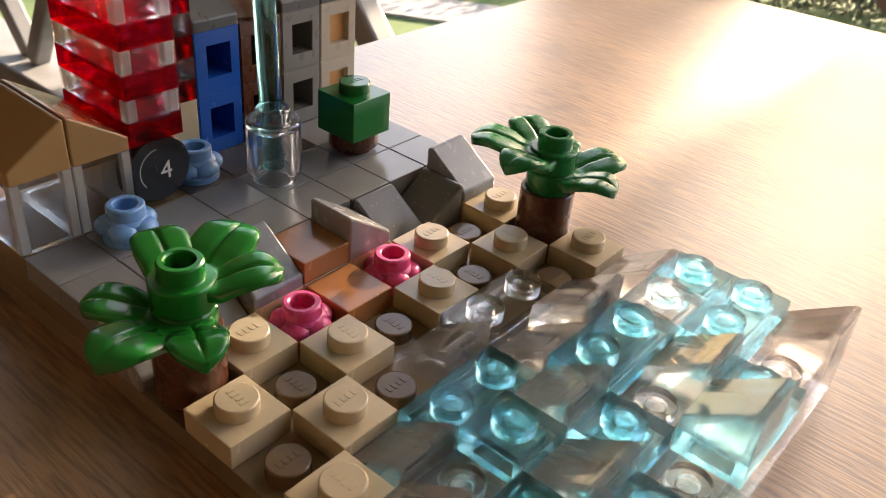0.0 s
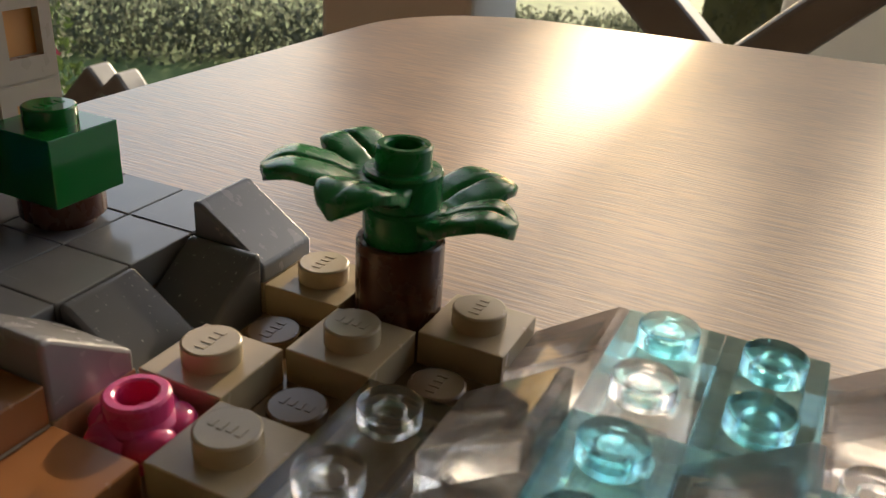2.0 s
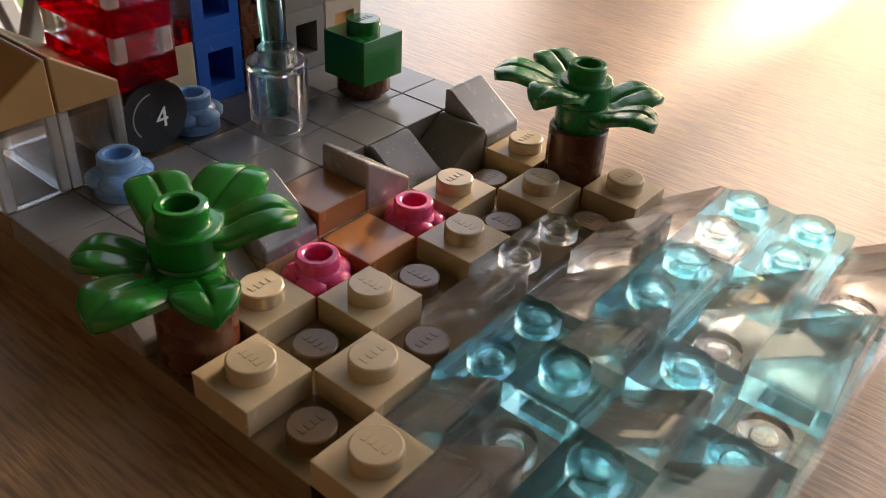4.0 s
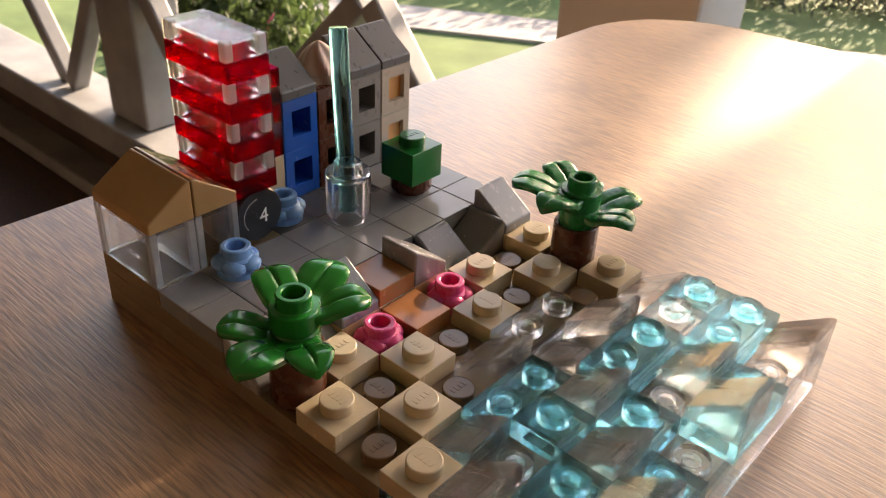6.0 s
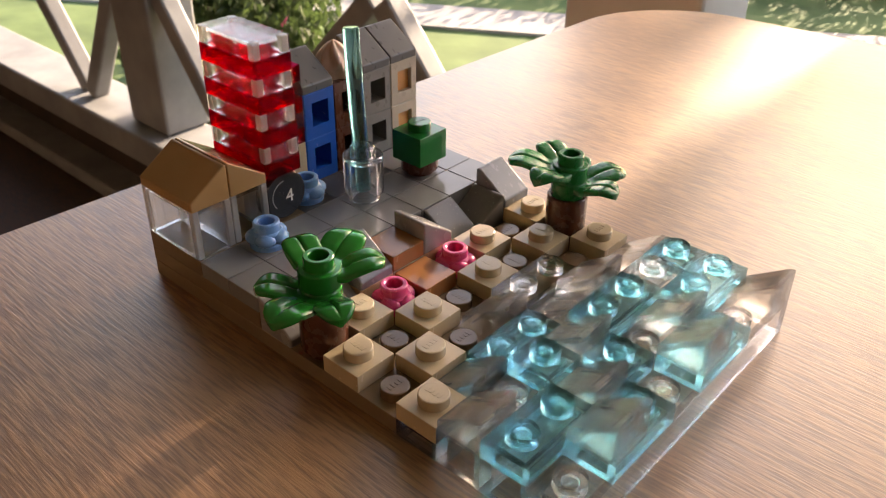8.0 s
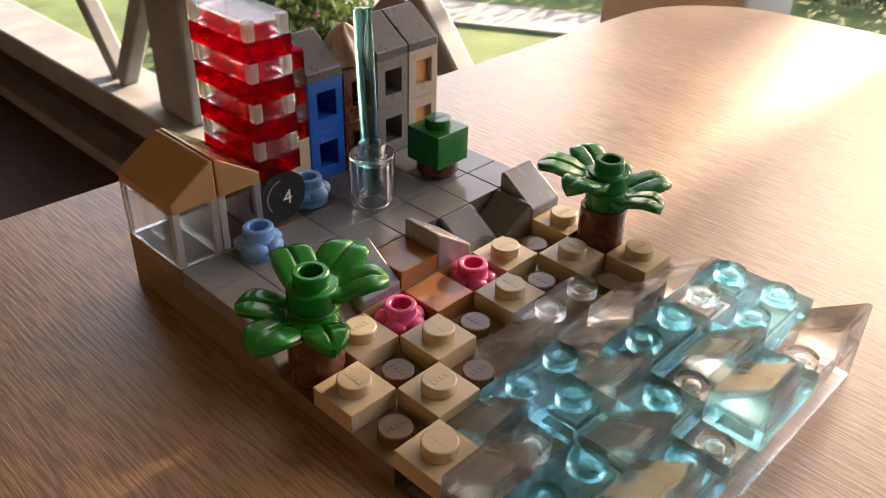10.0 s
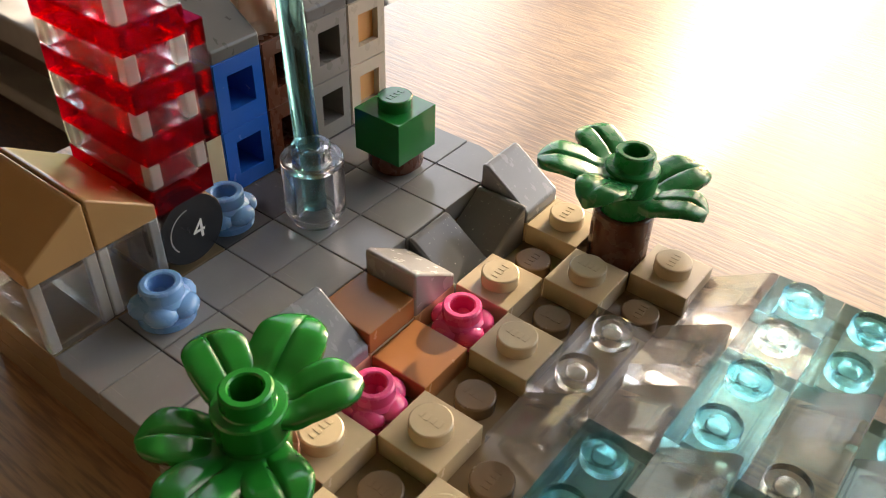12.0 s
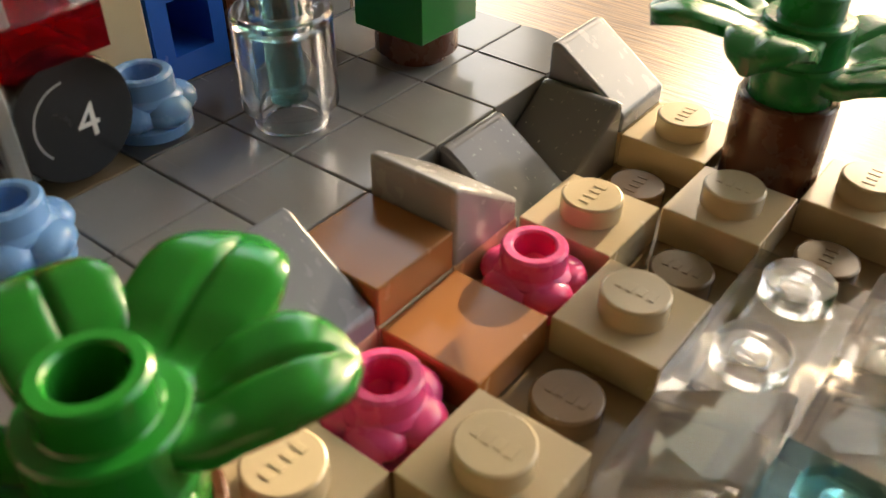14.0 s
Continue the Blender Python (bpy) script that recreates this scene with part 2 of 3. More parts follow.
def lathe(bm, profile, cx=0.0, cy=0.0, segments=28, closed=False):
    """Revolves (radius, height) pairs round the upright axis at cx, cy."""
    rings = []
    for r, z in profile:
        if r < 1e-6:
            rings.append([bm.verts.new((cx, cy, z))])
        else:
            rings.append([bm.verts.new((cx + r * math.cos(math.tau * k / segments), cy + r * math.sin(math.tau * k / segments), z)) for k in range(segments)])
    pairs = list(zip(rings, rings[1:])) + ([(rings[-1], rings[0])] if closed else [])
    for a, b in pairs:
        for k in range(segments):
            q = (k + 1) % segments
            if len(a) == 1 and len(b) == 1:
                continue
            if len(a) == 1:
                bm.faces.new((a[0], b[q], b[k]))
            elif len(b) == 1:
                bm.faces.new((a[k], a[q], b[0]))
            else:
                bm.faces.new((a[k], a[q], b[q], b[k]))
    return bm


def stud_shape(bm, cx=0.0, cy=0.0, z=0.0, mark=0.0):
    """A coupling knob with a rounded rim and the moulder's worn mark as four raised bars."""
    lathe(bm, [(2.4, z - 0.02), (2.4, z + 1.55), (2.33, z + 1.65), (2.2, z + 1.7), (0, z + 1.7)], cx, cy, 26)
    bars = bmesh.new()
    for k in range(4):
        box(bars, (k - 1.5) * 0.78 - 0.24, -0.5 if k % 2 else -0.42, 1.695, (k - 1.5) * 0.78 + 0.24, 0.5 if k % 2 else 0.42, 1.76, 0.03)
    bars.transform(Matrix.Translation((cx, cy, z)) @ Matrix.Rotation(mark, 4, "Z"))
    me = bpy.data.meshes.new("mark")
    bars.to_mesh(me)
    bars.free()
    bm.from_mesh(me)
    bpy.data.meshes.remove(me)
    return bm


def clear_stud(bm, z=0.02):
    """A see-through knob, hollowed from below."""
    lathe(bm, [(0, z + 0.75), (1.1, z + 0.75), (1.25, z + 0.6), (1.3, z), (2.4, z), (2.4, z + 1.5), (2.33, z + 1.64), (2.18, z + 1.7), (0, z + 1.7)], segments=32)
    for k in range(4):
        box(bm, (k - 1.5) * 0.78 - 0.27, -0.5, z + 1.71, (k - 1.5) * 0.78 - 0.05, 0.5, z + 1.8)
        box(bm, (k - 1.5) * 0.78 - 0.04, -0.5 if k % 2 else 0.25, z + 1.71, (k - 1.5) * 0.78 + 0.25, -0.25 if k % 2 else 0.5, z + 1.8)
    return bm


def shell(bm, lx, ly, h, wall=1.15, top=1.0, gap=0.06):
    """A hollow plate or brick, open below, with its corner at the origin."""
    o = [(gap, gap), (lx - gap, gap), (lx - gap, ly - gap), (gap, ly - gap)]
    i = [(wall, wall), (lx - wall, wall), (lx - wall, ly - wall), (wall, ly - wall)]
    ob = [bm.verts.new((x, y, 0.03)) for x, y in o]
    ot = [bm.verts.new((x, y, h - 0.03)) for x, y in o]
    ib = [bm.verts.new((x, y, 0.03)) for x, y in i]
    it = [bm.verts.new((x, y, h - top)) for x, y in i]
    bm.faces.new(ot)
    bm.faces.new(it)
    for k in range(4):
        q = (k + 1) % 4
        bm.faces.new((ob[k], ob[q], ot[q], ot[k]))
        bm.faces.new((ib[k], ib[q], it[q], it[k]))
        bm.faces.new((ob[k], ob[q], ib[q], ib[k]))
    return bm


def wedge(bm, lx, ly, h, lip=1.7, ridge=0.5, gap=0.07, round_off=0.42):
    """A roof slope, low at x = 0 and high at x = lx, with its corner at the origin."""
    prof = [(gap, 0.02), (lx - gap, 0.02), (lx - gap, h), (lx - gap - ridge, h), (gap, lip)]
    a, b = [bm.verts.new((x, gap, z)) for x, z in prof], [bm.verts.new((x, ly - gap, z)) for x, z in prof]
    bm.faces.new(a)
    bm.faces.new(b[::-1])
    for k in range(5):
        q = (k + 1) % 5
        bm.faces.new((a[k], b[k], b[q], a[q]))
    if round_off:
        edges = [e for e in bm.edges if max(v.co.z for v in e.verts) > 0.5]
        bmesh.ops.bevel(bm, geom=edges, offset=round_off, segments=3, profile=0.5, affect="EDGES", clamp_overlap=True)
    return bm


def rim_profile(r_in, r_out, z0, z1, e=0.18):
    return [(r_in, z0), (r_in, z1 - e), (r_in + e * 0.6, z1), (r_out - e, z1), (r_out, z1 - e), (r_out, z0)]


# ---- the porch: table, deck, railing, lawn ----
def slab_outline(corners, r, steps=14):
    """A four-cornered outline, counter-clockwise, with its corners rounded off."""
    pts = []
    for k, c in enumerate(corners):
        c = Vector(c)
        back, on = (Vector(corners[k - 1]) - c).normalized(), (Vector(corners[(k + 1) % 4]) - c).normalized()
        half = back.angle(on) / 2
        centre = c + (back + on).normalized() * (r / math.sin(half))
        a, b = c + back * (r / math.tan(half)) - centre, c + on * (r / math.tan(half)) - centre
        for q in range(steps + 1):
            pts.append(tuple(centre + a.lerp(b, q / steps).normalized() * r))
    return pts


def make_table():
    t = thing("wooden_table", 0, 0, 0, "light brown wooden table with rounded corner and satin grain", "table")
    bm = bmesh.new()
    outline = slab_outline([(1030, 320), (-78, 230), (-104, -640), (1010, -640)], 42)
    levels = [(0, -24), (0, -3), (0.6, -1.0), (2.2, 0)]
    rings = []
    for inset, z in levels:
        rings.append([bm.verts.new((x + inset * (1 if x < 400 else -1) * 0.7, y + inset * (1 if y < -200 else -1) * 0.7, z)) for x, y in outline])
    for a, b in zip(rings, rings[1:]):
        for k in range(len(a)):
            q = (k + 1) % len(a)
            bm.faces.new((a[k], a[q], b[q], b[k]))
    bm.faces.new(rings[-1])
    bm.faces.new(rings[0][::-1])
    part("tabletop", bm, TABLE_WOOD, t)
    for x, y in ((-30, 150), (980, 150), (-30, -550), (980, -550)):
        part("leg", box(bmesh.new(), x - 30, y - 30, -750, x + 30, y + 30, -24.2, 3), TABLE_WOOD, t)
    return t


def beam(a, b, w, d, name="beam", parent=None, paint=None):
    """A squared timber from a to b (mm), w wide in the railing's plane and d deep."""
    a, b = Vector(a), Vector(b)
    bm = box(bmesh.new(), 0, -d / 2, -w / 2, (b - a).length, d / 2, w / 2, 5)
    turn = Vector((1, 0, 0)).rotation_difference(b - a).to_matrix().to_4x4()
    bm.transform(Matrix.Translation(a) @ turn)
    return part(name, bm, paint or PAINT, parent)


make_table()

deck = part("floor", box(bmesh.new(), -2600, -2200, -800, 1501, 800, -750), FLOOR_WOOD)
tagged(deck, "dark brown wooden porch deck below the table", "floor", kind="structure")
ground = part("ground", box(bmesh.new(), -60000, 801, -1300, 60000, 90000, -1100), GRASS)
tagged(ground, "green lawn beyond the porch railing", "lawn", kind="structure")
paving_bm = box(bmesh.new(), -9000, -160, -1099, 9000, 160, -1085)
paving_bm.transform(Matrix.Translation((-2450, 2850, 0)) @ Matrix.Rotation(radians(30), 4, "Z"))
paving = part("pavement", paving_bm, PATH_STONE)
tagged(paving, "pale paved path across the lawn", "path", kind="structure")

RY = 668
rail = thing("porch_railing", 0, RY, -750, "grey porch railing with diagonal braces and one white post", "railing")
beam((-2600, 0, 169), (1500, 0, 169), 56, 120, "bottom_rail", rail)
# darker board between the rail and the ledge
beam((-2600, 30, 88.5), (1500, 30, 88.5), 104, 50, "dark_board", rail, BOARDS)
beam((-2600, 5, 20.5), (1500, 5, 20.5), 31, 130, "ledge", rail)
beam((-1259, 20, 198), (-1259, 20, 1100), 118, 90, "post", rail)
# this post takes the lightened paint in place of glare
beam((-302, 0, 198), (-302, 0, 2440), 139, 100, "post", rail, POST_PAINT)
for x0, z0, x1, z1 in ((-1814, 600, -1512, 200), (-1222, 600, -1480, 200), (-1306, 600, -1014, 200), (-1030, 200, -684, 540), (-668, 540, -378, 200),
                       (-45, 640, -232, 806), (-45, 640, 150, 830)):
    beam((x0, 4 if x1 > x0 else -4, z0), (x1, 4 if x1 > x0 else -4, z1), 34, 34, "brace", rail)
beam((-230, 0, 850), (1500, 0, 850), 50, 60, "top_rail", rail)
# post added only to block the sun right of the lit strip
shade_post = thing("added_shade_post", 40, 1500, -1100, "broad white post on the lawn, added to shade the table", "post")
beam((0, 0, 0), (0, 0, 3300), 222, 120, "post", shade_post, POST_PAINT)
# unseen ceiling, added to cut the high sky and give some bounce
ceil = part("ceiling", box(bmesh.new(), -2700, -2300, 1702, 1600, 1430, 1760), PLASTER)
tagged(ceil, "plain pale ceiling, added unseen to cut high sky and bounce light", "ceiling", kind="structure")
# unseen dark walls, added to hold back light from behind and both sides
south = part("unseen_wall_south", box(bmesh.new(), -2600, -2300, -749, 1501, -2202, 1701), BOARDS)
tagged(south, "dark back wall, added unseen to keep the near side dim", "wall", kind="structure")
east = part("unseen_wall_east", box(bmesh.new(), 1502, -2300, -749, 1600, 690, 1701), BOARDS)
tagged(east, "dark side wall, added unseen to hold back sky light", "wall", kind="structure")

west = part("unseen_wall_west", box(bmesh.new(), -2700, -2300, -749, -2602, 690, 1701), BOARDS)
tagged(west, "dark side wall, added unseen to hold back sky light", "wall", kind="structure")

# tree added out of view to keep sun off the left side
def added_shade_tree():
    t = thing("added_shade_tree", -1420, 3000, -1100, "leafy tree on the lawn, added unseen to block the sun", "tree")
    part("trunk", lathe(bmesh.new(), [(95, 0), (70, 120), (58, 900), (45, 1700), (0, 2300)], segments=14), BARK, t, "brown tapering trunk")
    for k in range(7):
        a = k * 2.4
        end = Vector((390 + 600 * math.cos(a), 300 * math.sin(a), 1750 + 70 * k))
        start = Vector((0, 0, 1250 + 90 * k))
        bm = lathe(bmesh.new(), [(26, 0), (16, 0.55), (4, 1.0), (0, 1.0)], segments=8)
        for v in bm.verts:
            v.co.z *= (end - start).length
        bm.transform(Matrix.Translation(start) @ (end - start).to_track_quat("Z", "Y").to_matrix().to_4x4())
        part("limb", bm, BARK, t)
    rng = random.Random(5)
    pts, faces = [], []
    for k in range(12100):
        a, r, h = rng.uniform(0, math.tau), rng.random() ** 0.4, rng.uniform(-1, 1)
        ring = math.sqrt(max(0.0, 1 - h * h)) * r * (0.88 + 0.12 * math.sin(3 * a + 1.0))
        p = Vector((390 + 890 * ring * math.cos(a), 500 * ring * math.sin(a), 2010 + 350 * h * r))
        # extra clump of leaves, put where it shades the toy's left part
        if k >= 11000:
            p = Vector((rng.uniform(1050, 1246), rng.uniform(-150, 150), rng.uniform(2012, 2280)))
        turn, size = Euler((rng.uniform(0, 6), rng.uniform(0, 6), rng.uniform(0, 6))).to_matrix(), rng.uniform(28, 55)
        faces.append(tuple(range(len(pts), len(pts) + 4)))
        pts += [(p + turn @ Vector(q) * size) * MM for q in ((-0.6, 0, 0), (0, -0.34, 0.1), (0.7, 0, 0), (0, 0.34, 0.1))]
    me = bpy.data.meshes.new("crown")
    me.from_pydata(pts, [], faces)
    me.materials.append(HEDGE)
    crown = new("crown", me)
    crown.parent = t
    tagged(crown, "green leafy crown with gaps", kind="stuff")


added_shade_tree()

def leaf_mass(rng, count, place, sizes):
    """Many small folded leaves, set where place() says (mm)."""
    pts, faces = [], []
    for k in range(count):
        p = Vector(place(rng))
        turn, size = Euler((rng.uniform(0, 6), rng.uniform(0, 6), rng.uniform(0, 6))).to_matrix(), rng.uniform(*sizes)
        faces.append(tuple(range(len(pts), len(pts) + 4)))
        pts += [(p + turn @ Vector(q) * size) * MM for q in ((-0.6, 0, 0), (0, -0.34, 0.1), (0.7, 0, 0), (0, 0.34, 0.1))]
    me = bpy.data.meshes.new("leaves")
    me.from_pydata(pts, [], faces)
    return me


def shrub(x, y, rx, ry, h, seed, label):
    t = thing("garden_shrub", x, y, -1100, label, "shrub")
    rng = random.Random(seed)
    for k in range(5):
        a = k * 1.26 + seed
        bm = lathe(bmesh.new(), [(14, 0), (9, 0.6), (3, 1.0), (0, 1.0)], segments=8)
        end = Vector((rx * 0.5 * math.cos(a), ry * 0.5 * math.sin(a), h * 0.7))
        for v in bm.verts:
            v.co.z *= end.length
        bm.transform(end.to_track_quat("Z", "Y").to_matrix().to_4x4())
        part("stem", bm, BARK, t)
    def spot(g):
        a, r, z = g.uniform(0, math.tau), g.random() ** 0.5, g.random()
        bulge = (0.75 + 0.25 * math.sin(3 * a + seed)) * math.sin(math.pi * (0.18 + 0.72 * z)) ** 0.6
        return (rx * r * bulge * math.cos(a), ry * r * bulge * math.sin(a), 30 + h * z * (0.85 + 0.15 * math.sin(5 * a)))
    for name, count, sizes, mat, lab in (("leaves", 8000, (16, 36), SHRUB, "dark green leaves"), ("blossoms", 14, (40, 60), PINK, "few pink blossoms")):
        me = leaf_mass(rng, count, spot, sizes)
        me.materials.append(mat)
        ob = new(name, me)
        ob.parent = t
        tagged(ob, lab, kind="stuff")


shrub(-2000, 1400, 520, 360, 640, 3, "dark green garden shrub with a few pink blossoms")
shrub(-2750, 1900, 600, 420, 900, 4, "dark green garden shrub with a few pink blossoms")

far_rng = random.Random(8)
far_me = leaf_mass(far_rng, 26000, lambda g: (g.uniform(-5500, 3200), g.uniform(-420, 420) * g.random(), g.uniform(-1090, -790)), (18, 42))
far_me.transform(Matrix.Translation((-2350 * MM, 4070 * MM, 0)) @ Matrix.Rotation(radians(30), 4, "Z"))
far_me.materials.append(FAR_SHRUBS)
far_row = new("hedge", far_me)
tagged(far_row, "grey-green row of garden bushes beyond the path", "hedge", kind="stuff")

hedge_me = leaf_mass(random.Random(9), 42000, lambda g: (g.uniform(-500, 7000), 3500 - 130 * g.random() ** 2, g.uniform(-1090, 505)), (16, 40))
hedge_me.materials.append(HEDGE)
hedge_bm = box(bmesh.new(), -500, 3460, -1095, 7000, 4200, 520)
hedge = part("hedge", hedge_bm, HEDGE, smooth=0)
tagged(hedge, "dark olive garden hedge beyond the lawn", "hedge", kind="stuff")
hedge_leaves = new("leaves", hedge_me)
hedge_leaves.parent = hedge
tagged(hedge_leaves, "small olive hedge leaves", kind="stuff")


# ---- the toy landscape ----
def cell(i, j):
    return i * U, j * U


MARK_TURNS = (0.0, math.pi / 2, math.pi, -math.pi / 2)

# base layers
def base_plate(name, x0, y0, x1, y1, z0, z1, mat, label, studs=(), category="toy plate"):
    t = thing(name, x0 * U, y0 * U, z0, label, category)
    bm = bmesh.new()
    lx, ly, h = (x1 - x0) * U, (y1 - y0) * U, z1 - z0
    if mat is CLEAR or mat is TEAL:
        shell(bm, lx, ly, h, 1.5, 1.3)
    else:
        box(bm, 0.05, 0.05, 0.02, lx - 0.05, ly - 0.05, h, 0.12)
    plate = part("plate", bm, mat, t)
    first = None
    for k, (i, j) in enumerate(studs):
        x, y = (i + 0.5 - x0) * U, (j + 0.5 - y0) * U
        at = pose(x * MM, y * MM, (h + (0.0 if mat is not CLEAR and mat is not TEAL else -0.03)) * MM, 0, 0, math.degrees(MARK_TURNS[(i + 2 * j) % 4]))
        if first is None:
            # studs on the sand base take the darkened copy of its colour
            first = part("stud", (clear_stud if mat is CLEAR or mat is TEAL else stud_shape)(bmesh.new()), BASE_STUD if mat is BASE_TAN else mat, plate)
            first.matrix_basis = at
        else:
            share("stud", first, plate, at)
    return t


base_plate("toy_base_plate", -6, 0, 2, 8, 0, H, BASE_TAN, "dark sand-coloured toy base plate lying on the wooden table",
           [(1, 0), (0, 1), (1, 2), (0, 3), (0, 5), (-1, 6), (1, 6)])
base_plate("toy_base_plate", 2, 0, 3, 8, 0, H, CLEAR, "narrow clear toy base plate lying on the wooden table", [(2, 6)])
base_plate("toy_plate", -6, 0, -2, 8, H, 2 * H, BASE_TAN, "dark sand-coloured toy plate under the grey paving tiles")
base_plate("toy_plate", -6, 0, -4, 3, 2 * H, 3 * H, BASE_TAN, "dark brown toy plate under the little house")
base_plate("toy_plate", -6, 3, -5, 4, 2 * H, 3 * H, BASE_TAN, "small dark brown toy plate under the thin tower")
base_plate("toy_plate", -6, 4, -5, 8, 2 * H, 3 * H, DARK_GREY, "dark grey toy plate under the row of houses")
for j in (2, 3, 4, 7):
    base_plate("toy_plate", -2, j, -1, j + 1, H, 2 * H, TAN, "small tan toy plate under a slope")

# tan beach plates with one stud each
for i, j in ((0, 0), (1, 1), (2, 0), (-1, 1), (0, 2), (0, 4), (0, 6), (-1, 5), (-1, 7), (1, 7)):
    t = base_plate("beach_plate", i, j, i + 1, j + 1, H, 2 * H, TAN, "square tan toy plate with one stud, sandy beach", [(i, j)])
    tagged(t, group="tan beach plates")


def tile(i, j, z, mat, label, group, corner=False):
    t = thing("toy_tile", i * U, j * U, z, label, "toy tile", group)
    bm = bmesh.new()
    if corner:
        pts = [(0.05, 0.05), (7.95, 0.05), (7.95, 2.0)] + [(1.95 + 6.0 * math.cos(radians(a)), 1.95 + 6.0 * math.sin(radians(a))) for a in range(6, 90, 7)] + [(1.95, 7.95), (0.05, 7.95)]
        lo, hi = [bm.verts.new((x, y, 0.02)) for x, y in pts], [bm.verts.new((x, y, H)) for x, y in pts]
        bm.faces.new(hi)
        bm.faces.new(lo[::-1])
        for k in range(len(pts)):
            q = (k + 1) % len(pts)
            bm.faces.new((lo[k], lo[q], hi[q], hi[k]))
        bmesh.ops.bevel(bm, geom=[e for e in bm.edges if all(v.co.z > 3 for v in e.verts)], offset=0.14, segments=2, affect="EDGES")
    else:
        box(bm, 0.07, 0.07, 0.02, 7.93, 7.93, H, 0.14)
    part("tile", bm, mat, t)
    return t


for i in (-4, -3):
    for j in range(8):
        tile(i, j, 2 * H, GREY, "smooth grey toy paving tile with fine scratches", "grey paving tiles", corner=(i, j) == (-3, 7))
for j in (3, 4, 5, 6, 7):
    tile(-5, j, 2 * H, DARK_GREY if j < 6 else GREY, "smooth dark grey toy paving tile before the houses", "dark paving tiles")
tile(-1, 3, H, NOUGAT, "smooth brown-orange toy tile, lower step", "brown tiles")
tile(-2, 3, 2 * H, NOUGAT, "smooth brown-orange toy tile, upper step", "brown tiles")


def slope(i, j, z, turn, mat, label, group, high=6.4):
    """turn: where the low edge faces, 0 for -x, 90 for -y, 180 for +x, 270 for +y."""
    t = thing("toy_slope", (i + 0.5) * U, (j + 0.5) * U, z, label, "toy slope", group, turn)
    bm = wedge(bmesh.new(), U, U, high, 1.7, 0.8, 0.07, 0.18 if mat is CLEAR_WAVE else 0.36)
    if mat is CLEAR_WAVE:
        inner = bmesh.new()
        wedge(inner, U - 2.6, U - 2.6, high - 1.9, 0.7, 0.3, 0.0, 0.0)
        bmesh.ops.translate(inner, vec=(1.5, 1.3, 0), verts=inner.verts)
        me = bpy.data.meshes.new("hollow")
        inner.to_mesh(me)
        inner.free()
        bm.from_mesh(me)
        bpy.data.meshes.remove(me)
        bmesh.ops.delete(bm, geom=[f for f in bm.faces if f.calc_center_median().z < 0.1], context="FACES")
    bmesh.ops.translate(bm, vec=(-U / 2, -U / 2, 0), verts=bm.verts)
    part("wedge", bm, mat, t)
    return t


ROCK = "grey toy roof slope set as a rock, scratched"
slope(-2, 0, H, 180, LIGHT_GREY, ROCK, "rocks")
slope(-2, 1, H, 180, LIGHT_GREY, ROCK, "rocks")
slope(-2, 2, 2 * H, 180, BLUE_GREY, ROCK, "rocks")
slope(-2, 4, 2 * H, 270, LIGHT_GREY, "light grey toy roof slope on end beside the brown tile", "rocks")
slope(-2, 5, H, 180, MID_GREY, "dark grey toy roof slope with many scratches", "rocks")
slope(-2, 6, H, 90, MID_GREY, ROCK, "rocks")
slope(-2, 7, 2 * H, 180, BLUE_GREY, "blue-grey toy roof slope set as a rock, scratched", "rocks")

# ---- water ----
WATER = "clear toy roof slope set as a breaking wave"
for i in (3, 4, 5):
    studs = {3: [(3, 1)], 4: [(4, 4)], 5: [(5, 0), (5, 3), (5, 6)]}[i]
    base_plate("toy_base_plate", i, 0, i + 1, 8, 0, 2 * H, CLEAR, "long clear toy plate lying on the wooden table", studs)
base_plate("toy_plate", 2, 5, 3, 6, H, 2 * H, CLEAR, "small clear toy plate in the water")
base_plate("toy_plate", 1, 4, 2, 6, H, 2 * H, CLEAR, "clear toy plate with two studs by the beach", [(1, 4), (1, 5)])
for i, j0, j1, z, studs in ((2, 2, 4, H, [(2, 2), (2, 3)]), (3, 2, 3, 2 * H, [(3, 2)]), (3, 4, 6, 2 * H, [(3, 4), (3, 5)]), (3, 7, 8, 2 * H, [(3, 7)]),
                            (4, 0, 2, 2 * H, [(4, 0), (4, 1)]), (4, 3, 4, 2 * H, [(4, 3)]), (4, 6, 8, 2 * H, [(4, 6), (4, 7)]),
                            (5, 1, 3, 2 * H, [(5, 2)]), (5, 4, 6, 2 * H, [(5, 5)])):
    t = base_plate("water_plate", i, j0, i + 1, j1, z, z + H, TEAL, "see-through teal toy plate with studs, shallow water", studs)
    tagged(t, group="teal water plates")
base_plate("water_plate", 3, 6, 4, 7, 2 * H, 3 * H, CLEAR, "clear toy plate with one stud among the teal ones", [(3, 6)])
for i, j, z in ((1, 3, H), (2, 1, H), (2, 4, H), (2, 5, 2 * H), (2, 7, H), (3, 0, 2 * H), (3, 3, 2 * H), (4, 2, 2 * H), (4, 5, 2 * H), (5, 1, 3 * H), (5, 4, 3 * H), (5, 7, 2 * H)):
    slope(i, j, z, 0, CLEAR_WAVE, WATER, "clear waves")


